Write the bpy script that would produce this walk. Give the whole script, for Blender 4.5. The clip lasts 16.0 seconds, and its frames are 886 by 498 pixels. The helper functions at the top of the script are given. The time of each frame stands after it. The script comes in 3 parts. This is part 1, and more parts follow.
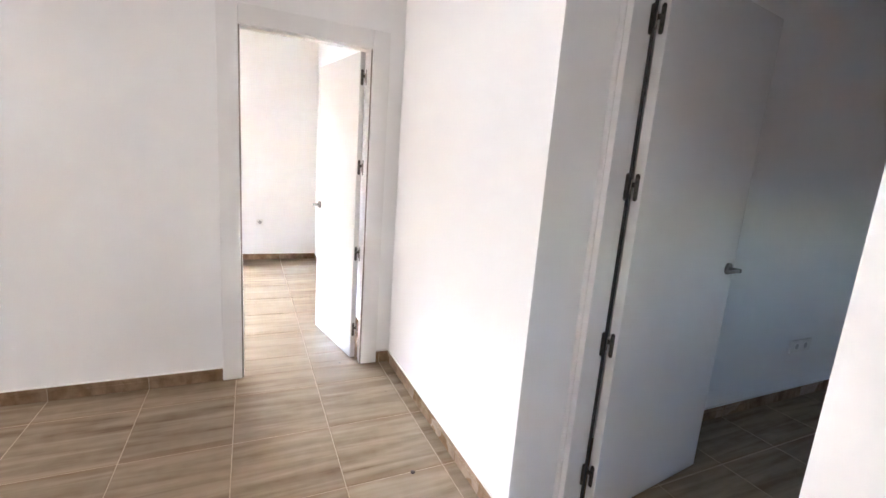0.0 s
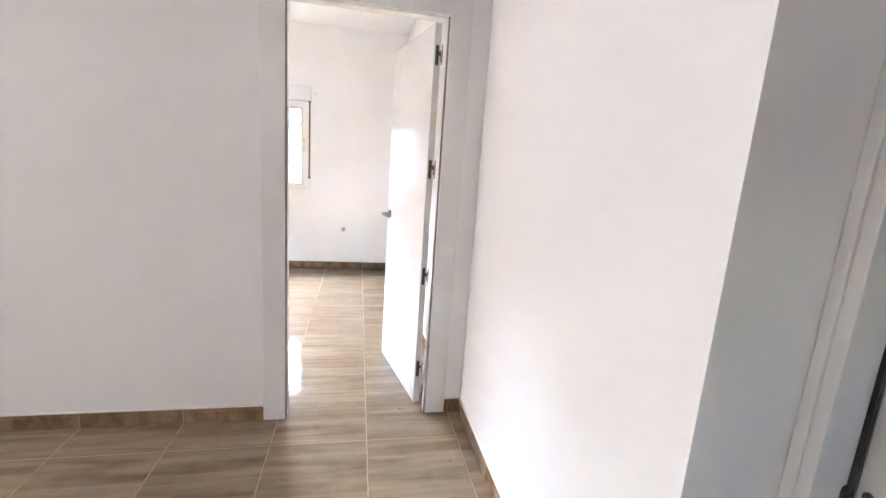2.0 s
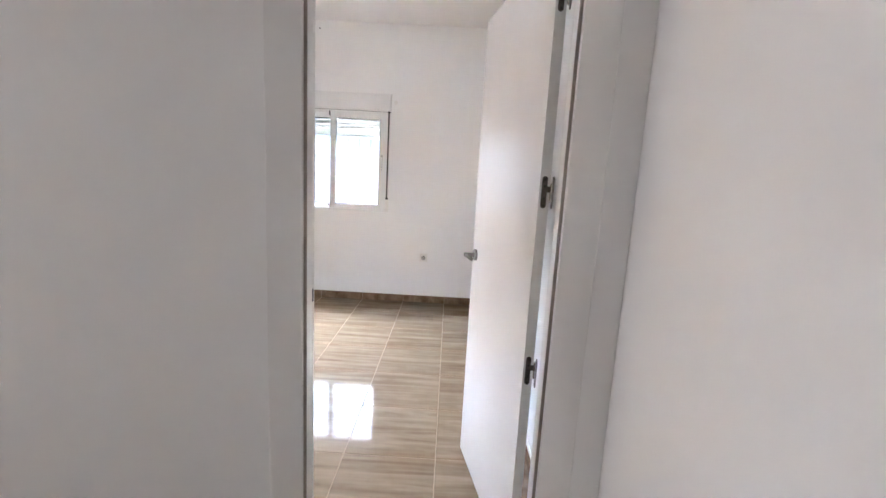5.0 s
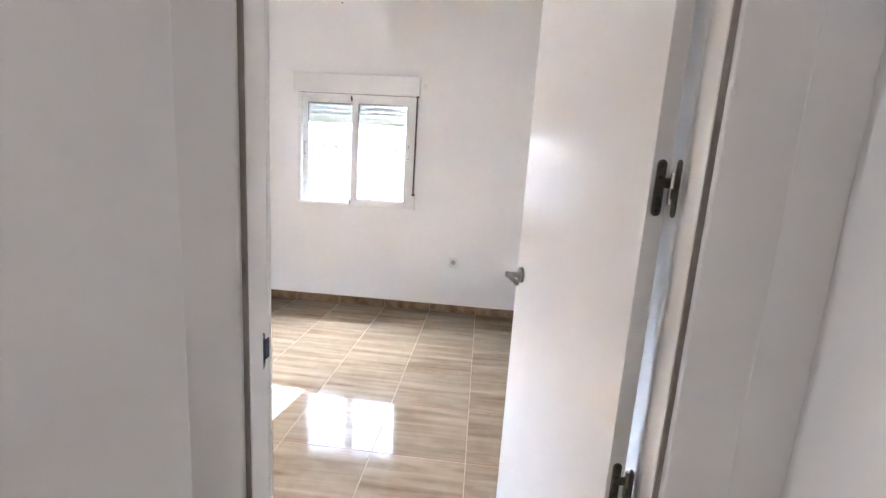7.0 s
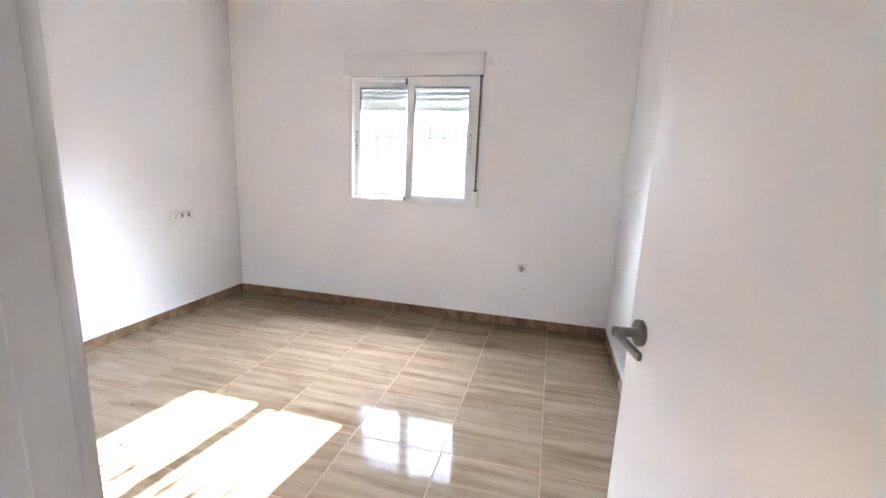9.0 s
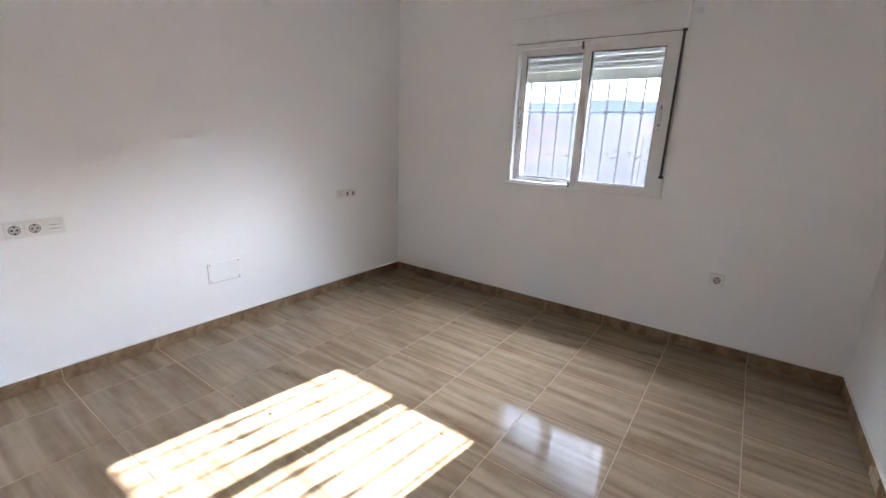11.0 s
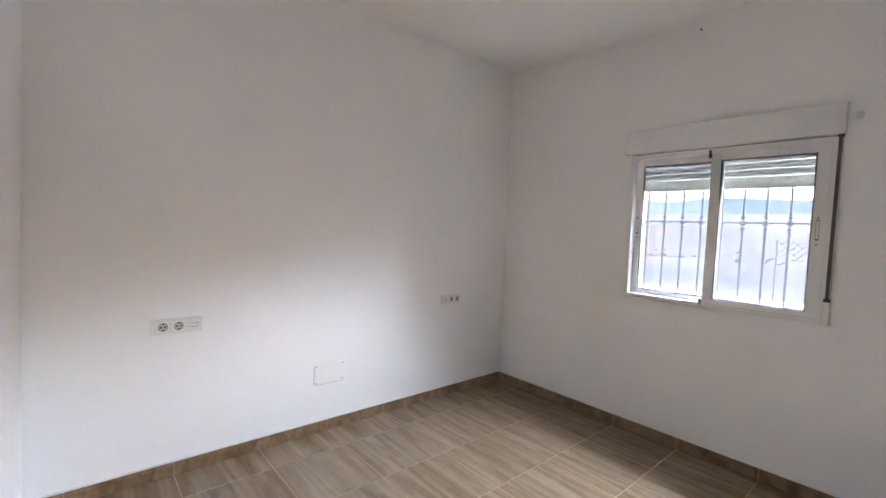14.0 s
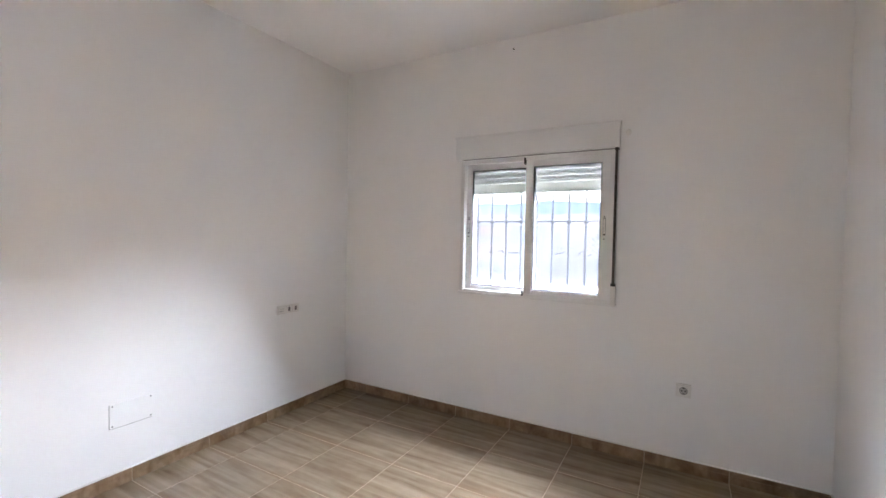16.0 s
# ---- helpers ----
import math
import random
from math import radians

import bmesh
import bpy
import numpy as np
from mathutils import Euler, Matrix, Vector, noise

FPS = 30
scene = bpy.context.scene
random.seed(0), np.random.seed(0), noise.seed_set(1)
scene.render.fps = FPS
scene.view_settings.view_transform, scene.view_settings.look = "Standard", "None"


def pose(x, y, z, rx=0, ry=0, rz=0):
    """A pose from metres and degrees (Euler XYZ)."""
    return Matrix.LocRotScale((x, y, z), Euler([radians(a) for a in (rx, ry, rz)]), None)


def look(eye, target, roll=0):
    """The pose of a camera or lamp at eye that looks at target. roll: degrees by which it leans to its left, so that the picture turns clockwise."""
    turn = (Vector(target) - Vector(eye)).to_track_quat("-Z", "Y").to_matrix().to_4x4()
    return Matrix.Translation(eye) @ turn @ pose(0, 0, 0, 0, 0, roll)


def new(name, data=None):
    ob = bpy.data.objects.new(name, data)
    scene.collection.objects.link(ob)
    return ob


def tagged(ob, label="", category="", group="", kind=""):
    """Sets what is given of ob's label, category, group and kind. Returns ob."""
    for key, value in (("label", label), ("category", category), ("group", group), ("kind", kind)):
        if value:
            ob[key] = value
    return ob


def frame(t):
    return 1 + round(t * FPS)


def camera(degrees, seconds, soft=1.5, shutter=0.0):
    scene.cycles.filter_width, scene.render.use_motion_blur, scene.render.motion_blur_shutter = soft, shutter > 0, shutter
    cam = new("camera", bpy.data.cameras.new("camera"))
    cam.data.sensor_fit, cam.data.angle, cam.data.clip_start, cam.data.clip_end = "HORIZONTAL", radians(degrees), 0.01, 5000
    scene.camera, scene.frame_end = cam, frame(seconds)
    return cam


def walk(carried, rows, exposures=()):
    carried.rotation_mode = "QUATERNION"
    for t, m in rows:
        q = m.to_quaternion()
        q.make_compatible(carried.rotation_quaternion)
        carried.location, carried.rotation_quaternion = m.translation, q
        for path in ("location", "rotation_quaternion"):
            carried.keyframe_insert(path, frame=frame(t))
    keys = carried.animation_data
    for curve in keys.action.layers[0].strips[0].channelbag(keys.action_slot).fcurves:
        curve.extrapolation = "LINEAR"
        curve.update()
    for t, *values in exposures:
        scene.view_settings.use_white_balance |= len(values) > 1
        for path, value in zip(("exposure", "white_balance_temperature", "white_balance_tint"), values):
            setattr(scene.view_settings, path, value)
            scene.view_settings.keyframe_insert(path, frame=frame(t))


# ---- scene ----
cam = camera(92.1, 16.0)
PATH = [
    (0, (-0.325, -2.712, 1.358), (0.498, -0.927, 0.99), 4.3),
    (0.5, (-0.263, -2.594, 1.346), (0.454, -0.764, 0.976), 4.3),
    (1, (-0.226, -2.428, 1.352), (0.396, -0.565, 0.975), 4.3),
    (1.5, (-0.152, -2.274, 1.344), (0.365, -0.378, 0.972), 4.1),
    (2, (-0.038, -2.135, 1.339), (0.359, -0.21, 0.966), 4.0),
    (2.5, (-0.014, -1.98, 1.334), (0.28, -0.035, 0.973), 3.9),
    (3, (-0.002, -1.821, 1.352), (0.211, 0.134, 0.987), 3.9),
    (3.5, (0.039, -1.666, 1.339), (0.165, 0.3, 0.992), 3.7),
    (4, (0.095, -1.517, 1.351), (0.156, 0.452, 1.011), 3.4),
    (4.5, (0.067, -1.372, 1.342), (0.093, 0.602, 1.021), 3.5),
    (5, (0.038, -1.22, 1.35), (0.021, 0.754, 1.026), 3.1),
    (7.3, (0.019, -0.606, 1.326), (-0.185, 1.351, 0.97), 3.2),
    (7.5, (0.016, -0.55, 1.331), (-0.218, 1.401, 0.956), 2.8),
    (8, (0.019, -0.389, 1.32), (-0.285, 1.551, 0.937), 2.7),
    (10.5, (-0.12, 0.102, 1.329), (-1.036, 1.816, 0.855), 2.0),
    (11, (-0.146, 0.187, 1.326), (-1.258, 1.768, 0.811), 2.2),
    (11.5, (-0.203, 0.221, 1.31), (-1.469, 1.675, 0.778), 2.3),
    (12, (-0.272, 0.228, 1.32), (-1.647, 1.583, 0.799), 2.4),
    (12.5, (-0.278, 0.255, 1.328), (-1.73, 1.551, 0.866), 2.5),
    (13, (-0.269, 0.27, 1.358), (-1.774, 1.539, 1.007), 2.7),
    (13.5, (-0.283, 0.241, 1.377), (-1.802, 1.526, 1.169), 2.8),
    (14, (-0.274, 0.242, 1.406), (-1.776, 1.558, 1.31), 2.6),
    (14.5, (-0.265, 0.255, 1.421), (-1.703, 1.644, 1.391), 2.3),
    (15, (-0.258, 0.277, 1.431), (-1.59, 1.769, 1.417), 1.9),
    (15.5, (-0.248, 0.309, 1.429), (-1.424, 1.927, 1.397), 1.5),
    (16, (-0.237, 0.355, 1.41), (-1.216, 2.098, 1.348), 1.1),
]
EXPOSURES = [(t, stops, kelvin, 14.0) for t, stops, kelvin in (
    (0, 6.85, 6050), (1.5, 6.72, 6050), (3.5, 6.25, 6000), (5, 5.92, 5950), (8, 6.02, 5950),
    (10.5, 4.9, 6100), (12.5, 4.56, 6050), (14.5, 4.84, 6150), (16, 4.98, 6150))]
walk(cam, [(t, look(eye, target, roll)) for t, eye, target, roll in PATH], EXPOSURES)

# ---- light ----
SUN = Vector((0.213, 1.63, 1.0)).normalized()
world = bpy.data.worlds.new("sky")
scene.world = world
world.use_nodes = True
wn, wl = world.node_tree.nodes, world.node_tree.links
sky = wn.new("ShaderNodeTexSky")
sky.sky_type = "NISHITA"
sky.sun_disc = False
sky.sun_elevation = math.asin(SUN.z)
sky.sun_rotation = math.atan2(SUN.x, SUN.y)
sky.air_density, sky.dust_density = 1.0, 1.8
wn["Background"].inputs["Strength"].default_value = 0.10
wl.new(sky.outputs[0], wn["Background"].inputs["Color"])

sun_data = bpy.data.lights.new("sun", "SUN")
sun_data.energy, sun_data.angle, sun_data.color = 2.55, radians(0.55), (1.0, 0.96, 0.92)
sun = new("sun", sun_data)
sun.matrix_world = look((0, 0, 0), -SUN)


def area_lamp(name, eye, target, w, h, watts, colour):
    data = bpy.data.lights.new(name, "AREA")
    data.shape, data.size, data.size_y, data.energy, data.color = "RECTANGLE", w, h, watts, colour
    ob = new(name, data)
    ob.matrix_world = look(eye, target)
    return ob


# added area lamp in an assumed doorway out of view, to light the hall
area_lamp("hall_doorway_light", (-4.1, 0.03, 1.04), (-3.1, -0.97, 1.04), 0.74, 1.9, 1.2, (0.99, 0.95, 0.93))
# added area lamp above the view, stands in for sky light through the bedroom window
area_lamp("bedroom_sky_light", (-8.0, 14.0, 10.3), (-8.0, 3.4, 1.5), 44.0, 14.0, 7400, (0.80, 0.89, 1.0))

# ---- materials ----


def shader(name, rough=0.5, metal=0.0, base=(0.8, 0.8, 0.8)):
    m = bpy.data.materials.new(name)
    m.use_nodes = True
    b = m.node_tree.nodes["Principled BSDF"]
    b.inputs["Base Color"].default_value = (*base, 1)
    b.inputs["Roughness"].default_value = rough
    b.inputs["Metallic"].default_value = metal
    return m, m.node_tree.nodes, m.node_tree.links, b


def grain(nodes, links, coords, scale, detail=3.0, stretch=(1, 1, 1), swirl=0.0):
    mp = nodes.new("ShaderNodeMapping")
    mp.inputs["Scale"].default_value = stretch
    links.new(coords, mp.inputs["Vector"])
    n = nodes.new("ShaderNodeTexNoise")
    n.inputs["Scale"].default_value, n.inputs["Detail"].default_value = scale, detail
    n.inputs["Distortion"].default_value = swirl
    links.new(mp.outputs[0], n.inputs["Vector"])
    return n.outputs["Fac"]


def ramp(nodes, links, fac, stops):
    r = nodes.new("ShaderNodeValToRGB")
    while len(r.color_ramp.elements) < len(stops):
        r.color_ramp.elements.new(0.5)
    for e, (p, c) in zip(r.color_ramp.elements, stops):
        e.position, e.color = p, (*c, 1)
    links.new(fac, r.inputs["Fac"])
    return r.outputs["Color"]


def bump(nodes, links, b, fac, strength, distance=0.01, chain=None):
    n = nodes.new("ShaderNodeBump")
    n.inputs["Strength"].default_value, n.inputs["Distance"].default_value = strength, distance
    links.new(fac, n.inputs["Height"])
    if chain:
        links.new(chain, n.inputs["Normal"])
    links.new(n.outputs[0], b.inputs["Normal"])
    return n.outputs[0]


def place(nodes):
    return nodes.new("ShaderNodeNewGeometry").outputs["Position"]


def plaster(name, lo, hi):
    m, n, l, b = shader(name, 0.62)
    p = place(n)
    l.new(ramp(n, l, grain(n, l, p, 1.3, 4), [(0.3, lo), (0.7, hi)]), b.inputs["Base Color"])
    first = bump(n, l, b, grain(n, l, p, 2.2, 2), 0.35, 0.012)
    bump(n, l, b, grain(n, l, p, 160, 2), 0.12, 0.001, first)
    return m


def tile_glaze(name, rough, colours, across):
    """Glazed wood-look ceramic: long streaks and finer veins, each tile with its own cut of the pattern."""
    m, n, l, b = shader(name, rough)
    info = n.new("ShaderNodeObjectInfo")
    shift = n.new("ShaderNodeVectorMath")
    shift.operation = "MULTIPLY_ADD"
    comb = n.new("ShaderNodeCombineXYZ")
    for k in range(3):
        l.new(info.outputs["Random"], comb.inputs[k])
    l.new(comb.outputs[0], shift.inputs[0])
    shift.inputs[1].default_value = (37.0, 53.0, 11.0)
    l.new(place(n), shift.inputs[2])
    v = shift.outputs[0]
    streak = grain(n, l, v, 1.0, 5, (1.3, 16.0, 16.0) if across else (10, 10, 6), 0.7)
    vein = grain(n, l, v, 1.0, 3, (3.5, 30, 30) if across else (40, 40, 30))
    blotch = grain(n, l, v, 15, 5)
    mix = n.new("ShaderNodeMath")
    mix.operation = "MULTIPLY_ADD"
    mix.inputs[1].default_value = 0.32
    l.new(vein, mix.inputs[0])
    add = n.new("ShaderNodeMath")
    add.operation = "MULTIPLY_ADD"
    add.inputs[1].default_value = 0.22
    l.new(blotch, add.inputs[0])
    l.new(streak, add.inputs[2])
    l.new(add.outputs[0], mix.inputs[2])
    col = ramp(n, l, mix.outputs[0], colours)
    if across:
        # the print turns to a warm brown along the tile's two long edges
        gen = n.new("ShaderNodeSeparateXYZ")
        l.new(n.new("ShaderNodeTexCoord").outputs["Generated"], gen.inputs[0])
        ping = n.new("ShaderNodeMath")
        ping.operation, ping.inputs[1].default_value = "PINGPONG", 0.5
        l.new(gen.outputs["Y"], ping.inputs[0])
        wob = n.new("ShaderNodeMath")
        wob.operation, wob.inputs[1].default_value = "MULTIPLY_ADD", 0.16
        l.new(streak, wob.inputs[0])
        l.new(ping.outputs[0], wob.inputs[2])
        edge = n.new("ShaderNodeMapRange")
        edge.inputs["From Min"].default_value, edge.inputs["From Max"].default_value = 0.06, 0.17
        edge.inputs["To Min"].default_value, edge.inputs["To Max"].default_value = 0.55, 0.0
        l.new(wob.outputs[0], edge.inputs["Value"])
        warm = n.new("ShaderNodeMix")
        warm.data_type = "RGBA"
        warm.inputs[7].default_value = (0.235, 0.150, 0.086, 1)
        l.new(edge.outputs[0], warm.inputs["Factor"])
        l.new(col, warm.inputs[6])
        col = warm.outputs[2]
    hue = n.new("ShaderNodeHueSaturation")
    val = n.new("ShaderNodeMapRange")
    val.inputs["To Min"].default_value, val.inputs["To Max"].default_value = 0.96, 1.04
    l.new(info.outputs["Random"], val.inputs["Value"])
    l.new(val.outputs[0], hue.inputs["Value"])
    l.new(col, hue.inputs["Color"])
    l.new(hue.outputs[0], b.inputs["Base Color"])
    smear = n.new("ShaderNodeMapRange")
    smear.inputs["To Min"].default_value, smear.inputs["To Max"].default_value = rough * 0.75, rough * 1.6
    l.new(grain(n, l, place(n), 2.3, 4), smear.inputs["Value"])
    l.new(smear.outputs[0], b.inputs["Roughness"])
    b.inputs["Specular IOR Level"].default_value = 0.25
    bump(n, l, b, grain(n, l, place(n), 9, 1), 0.05, 0.004)
    return m


def mottled(name, lo, hi, scale, rough, metal=0.0, relief=0.0):
    m, n, l, b = shader(name, rough, metal)
    p = place(n)
    f = grain(n, l, p, scale, 4)
    l.new(ramp(n, l, f, [(0.3, lo), (0.7, hi)]), b.inputs["Base Color"])
    if relief:
        bump(n, l, b, f, relief, 0.004)
    return m


M_WALL = plaster("white_plaster", (0.855, 0.85, 0.84), (0.885, 0.88, 0.87))
M_CEIL = plaster("ceiling_paint", (0.87, 0.865, 0.855), (0.90, 0.895, 0.885))
M_TILE = tile_glaze("floor_tile_glaze", 0.07, [(0.48, (0.140, 0.091, 0.052)), (0.64, (0.204, 0.145, 0.089)),
                                               (0.82, (0.262, 0.197, 0.130)), (1.0, (0.312, 0.244, 0.168))], True)
M_SKIRT = tile_glaze("skirting_glaze", 0.22, [(0.42, (0.110, 0.066, 0.034)), (0.66, (0.200, 0.126, 0.069)),
                                             (0.92, (0.30, 0.205, 0.125))], False)
M_GROUT = mottled("grout", (0.33, 0.245, 0.162), (0.42, 0.315, 0.212), 24, 0.85)
M_SLAB = mottled("mortar_bed", (0.30, 0.24, 0.18), (0.36, 0.29, 0.22), 12, 0.9)
M_DOOR = mottled("white_lacquer", (0.80, 0.79, 0.775), (0.83, 0.82, 0.805), 3, 0.24)
M_TRIM = mottled("white_trim_lacquer", (0.78, 0.77, 0.755), (0.82, 0.81, 0.795), 4, 0.32)
M_SEAL = mottled("rubber_seal", (0.22, 0.19, 0.165), (0.28, 0.245, 0.215), 30, 0.7)
M_STEEL = mottled("brushed_steel", (0.17, 0.16, 0.15), (0.27, 0.255, 0.24), 60, 0.32, 1.0)
M_DARKSTEEL = mottled("hinge_steel", (0.09, 0.08, 0.07), (0.16, 0.145, 0.13), 80, 0.35, 1.0)
M_KNUCKLE = mottled("polished_steel", (0.42, 0.38, 0.34), (0.56, 0.52, 0.47), 60, 0.22, 1.0)
M_BLUE = mottled("blue_protective_film", (0.003, 0.009, 0.026), (0.006, 0.016, 0.042), 40, 0.5)
M_ALU = mottled("white_aluminium", (0.78, 0.78, 0.77), (0.82, 0.82, 0.81), 5, 0.30)
M_BLACK = mottled("black_plastic", (0.018, 0.018, 0.018), (0.03, 0.03, 0.03), 30, 0.5)
M_STRAP = mottled("grey_webbing", (0.05, 0.045, 0.04), (0.09, 0.08, 0.075), 120, 0.85)
M_PLASTIC = mottled("white_plastic", (0.78, 0.765, 0.73), (0.82, 0.805, 0.77), 10, 0.35)
M_HOLE = mottled("socket_dark", (0.03, 0.028, 0.025), (0.05, 0.045, 0.04), 30, 0.6)
# pale grey puts the shade of socket wells and insert gaps into colour
M_PALE = mottled("socket_shade_grey", (0.46, 0.445, 0.425), (0.52, 0.505, 0.485), 30, 0.5)
M_WELL = mottled("socket_grey", (0.22, 0.21, 0.20), (0.28, 0.27, 0.26), 30, 0.5)
def shutter_pvc(thin):
    m, n, l, b = shader("shutter_pvc", 0.45, 0.0, (0.80, 0.78, 0.70))
    tr = n.new("ShaderNodeBsdfTranslucent")
    tr.inputs["Color"].default_value = (0.80, 0.77, 0.66, 1)
    l.new(ramp(n, l, grain(n, l, place(n), 8, 3), [(0.3, (0.76, 0.74, 0.66)), (0.7, (0.82, 0.80, 0.73))]), b.inputs["Base Color"])
    mix = n.new("ShaderNodeMixShader")
    mix.inputs[0].default_value = thin
    l.new(b.outputs[0], mix.inputs[1])
    l.new(tr.outputs[0], mix.inputs[2])
    l.new(mix.outputs[0], n["Material Output"].inputs["Surface"])
    return m


M_SLAT, M_RAIL = shutter_pvc(0.09), shutter_pvc(0.20)
M_IRON = mottled("painted_iron", (0.05, 0.053, 0.06), (0.08, 0.084, 0.092), 25, 0.45)
M_STONE = mottled("sill_stone", (0.55, 0.53, 0.50), (0.66, 0.64, 0.60), 14, 0.6)
M_CRUMB = mottled("dark_crumb", (0.05, 0.035, 0.025), (0.09, 0.06, 0.045), 200, 0.8)
M_WIRE = mottled("rusty_wire", (0.10, 0.075, 0.06), (0.16, 0.125, 0.10), 20, 0.7, 0.0)
M_BUSH = mottled("dry_scrub", (0.20, 0.185, 0.16), (0.32, 0.29, 0.25), 3, 0.9)
M_YARD = mottled("pale_concrete", (0.66, 0.63, 0.58), (0.76, 0.73, 0.69), 0.8, 0.9, 0, 0.2)
# the blue haze of distance is put into the hills' base colour
M_HILL = mottled("hazed_hills", (0.25, 0.34, 0.43), (0.32, 0.41, 0.50), 0.004, 1.0)


def earth():
    m, n, l, b = shader("dry_earth", 0.95)
    p = place(n)
    big = ramp(n, l, grain(n, l, p, 0.03, 7, (1, 0.35, 1)), [(0.36, (0.040, 0.045, 0.060)), (0.46, (0.105, 0.090, 0.095)), (0.54, (0.062, 0.075, 0.072)), (0.61, (0.21, 0.115, 0.070))])
    fine = ramp(n, l, grain(n, l, p, 0.16, 6, (1, 0.3, 1)), [(0.40, (0.30, 0.32, 0.38)), (0.50, (0.95, 0.93, 0.95)), (0.58, (1.5, 1.40, 1.32))])
    mul = n.new("ShaderNodeMix")
    mul.data_type, mul.blend_type = "RGBA", "MULTIPLY"
    mul.inputs["Factor"].default_value = 1.0
    l.new(big, mul.inputs[6])
    l.new(fine, mul.inputs[7])
    l.new(mul.outputs[2], b.inputs["Base Color"])
    return m


M_EARTH = earth()


def pane_glass():
    m, n, l, b = shader("window_glass", 0.0)
    clear = n.new("ShaderNodeBsdfTransparent")
    # grey tint lowers the brightness of the view outside
    clear.inputs["Color"].default_value = (0.37, 0.385, 0.405, 1)
    gloss = n.new("ShaderNodeBsdfGlossy")
    gloss.inputs["Roughness"].default_value = 0.01
    fres = n.new("ShaderNodeFresnel")
    fres.inputs["IOR"].default_value = 1.45
    mix = n.new("ShaderNodeMixShader")
    l.new(fres.outputs[0], mix.inputs[0])
    l.new(clear.outputs[0], mix.inputs[1])
    l.new(gloss.outputs[0], mix.inputs[2])
    # pale translucent film stands in for the glare over the window
    veil = n.new("ShaderNodeBsdfTranslucent")
    veil.inputs["Color"].default_value = (0.78, 0.83, 0.90, 1)
    film = n.new("ShaderNodeMapRange")
    film.inputs["To Min"].default_value, film.inputs["To Max"].default_value = 0.003, 0.007
    l.new(grain(n, l, place(n), 2.5, 3), film.inputs["Value"])
    bleached = n.new("ShaderNodeMixShader")
    l.new(film.outputs[0], bleached.inputs[0])
    l.new(mix.outputs[0], bleached.inputs[1])
    l.new(veil.outputs[0], bleached.inputs[2])
    l.new(bleached.outputs[0], n["Material Output"].inputs["Surface"])
    return m


M_GLASS = pane_glass()

# ---- mesh helpers ----


def block(bm, x0, x1, y0, y1, z0, z1, bev=0.0, seg=2):
    tmp = bmesh.new()
    bmesh.ops.create_cube(tmp, size=1, matrix=Matrix.Translation(((x0 + x1) / 2, (y0 + y1) / 2, (z0 + z1) / 2))
                          @ Matrix.Diagonal((abs(x1 - x0), abs(y1 - y0), abs(z1 - z0), 1)))
    if bev:
        bmesh.ops.bevel(tmp, geom=tmp.edges[:], offset=bev, segments=seg, affect="EDGES", profile=0.5)
    me = bpy.data.meshes.new("tmp")
    tmp.to_mesh(me)
    tmp.free()
    bm.from_mesh(me)
    bpy.data.meshes.remove(me)
    return bm


def rod(bm, a, b, r, seg=12, r2=None):
    a, b = Vector(a), Vector(b)
    m = Matrix.Translation((a + b) / 2) @ (b - a).to_track_quat("Z", "Y").to_matrix().to_4x4()
    bmesh.ops.create_cone(bm, cap_ends=True, segments=seg, radius1=r, radius2=r if r2 is None else r2, depth=(b - a).length, matrix=m)
    return bm


def ball(bm, c, r, scale=(1, 1, 1), u=12, v=8):
    bmesh.ops.create_uvsphere(bm, u_segments=u, v_segments=v, radius=r, matrix=Matrix.Translation(c) @ Matrix.Diagonal((*scale, 1)))
    return bm


def link(name, bm, material, parent=None, smooth=False):
    bmesh.ops.recalc_face_normals(bm, faces=bm.faces[:])
    me = bpy.data.meshes.new(name)
    bm.to_mesh(me)
    bm.free()
    me.materials.append(material)
    if smooth:
        for f in me.polygons:
            f.use_smooth = True
        me.set_sharp_from_angle(angle=radians(35))
    ob = new(name, me)
    if parent is not None:
        ob.parent = parent
    return ob


def part(name, bm, material, parent, label="", smooth=False):
    ob = link(name, bm, material, parent, smooth)
    return tagged(ob, label) if label else ob


def base(name, m, label, category, group="", kind=""):
    ob = new(name)
    ob.empty_display_size = 0.1
    ob.matrix_world = m
    return tagged(ob, label, category, group, kind)


def B():
    return bmesh.new()


def setting(name, boxes, material, label, category, bev=0.0):
    bm = B()
    for bx in boxes:
        block(bm, *bx, bev)
    return tagged(link(name, bm, material), label, category, kind="structure")


# ---- plan ----
HALL_E, HALL_W, HALL_S = 0.56, -4.8, -5.2      # hall walls
ROOM_W, ROOM_E, ROOM_N, ROOM_S = -2.907, 0.495, 3.32, 0.082  # bedroom walls
CEIL = 2.845
OUT_N = 3.60                                    # outer face of the window wall
DOOR_L, DOOR_R, DOOR_H = -0.402, 0.388, 2.068    # rough opening of the bedroom door
WIN = (-1.742, -0.614, 0.982, 2.155)               # window opening
SIDE_Y0, SIDE_Y1, SIDE_X = -2.378, -1.552, 0.885  # opening of the side door, inner face of the thick wall
DARK_N, DARK_E, DARK_S = -1.265, 4.3, -4.6       # unlit side room
TOP = CEIL + 0.2

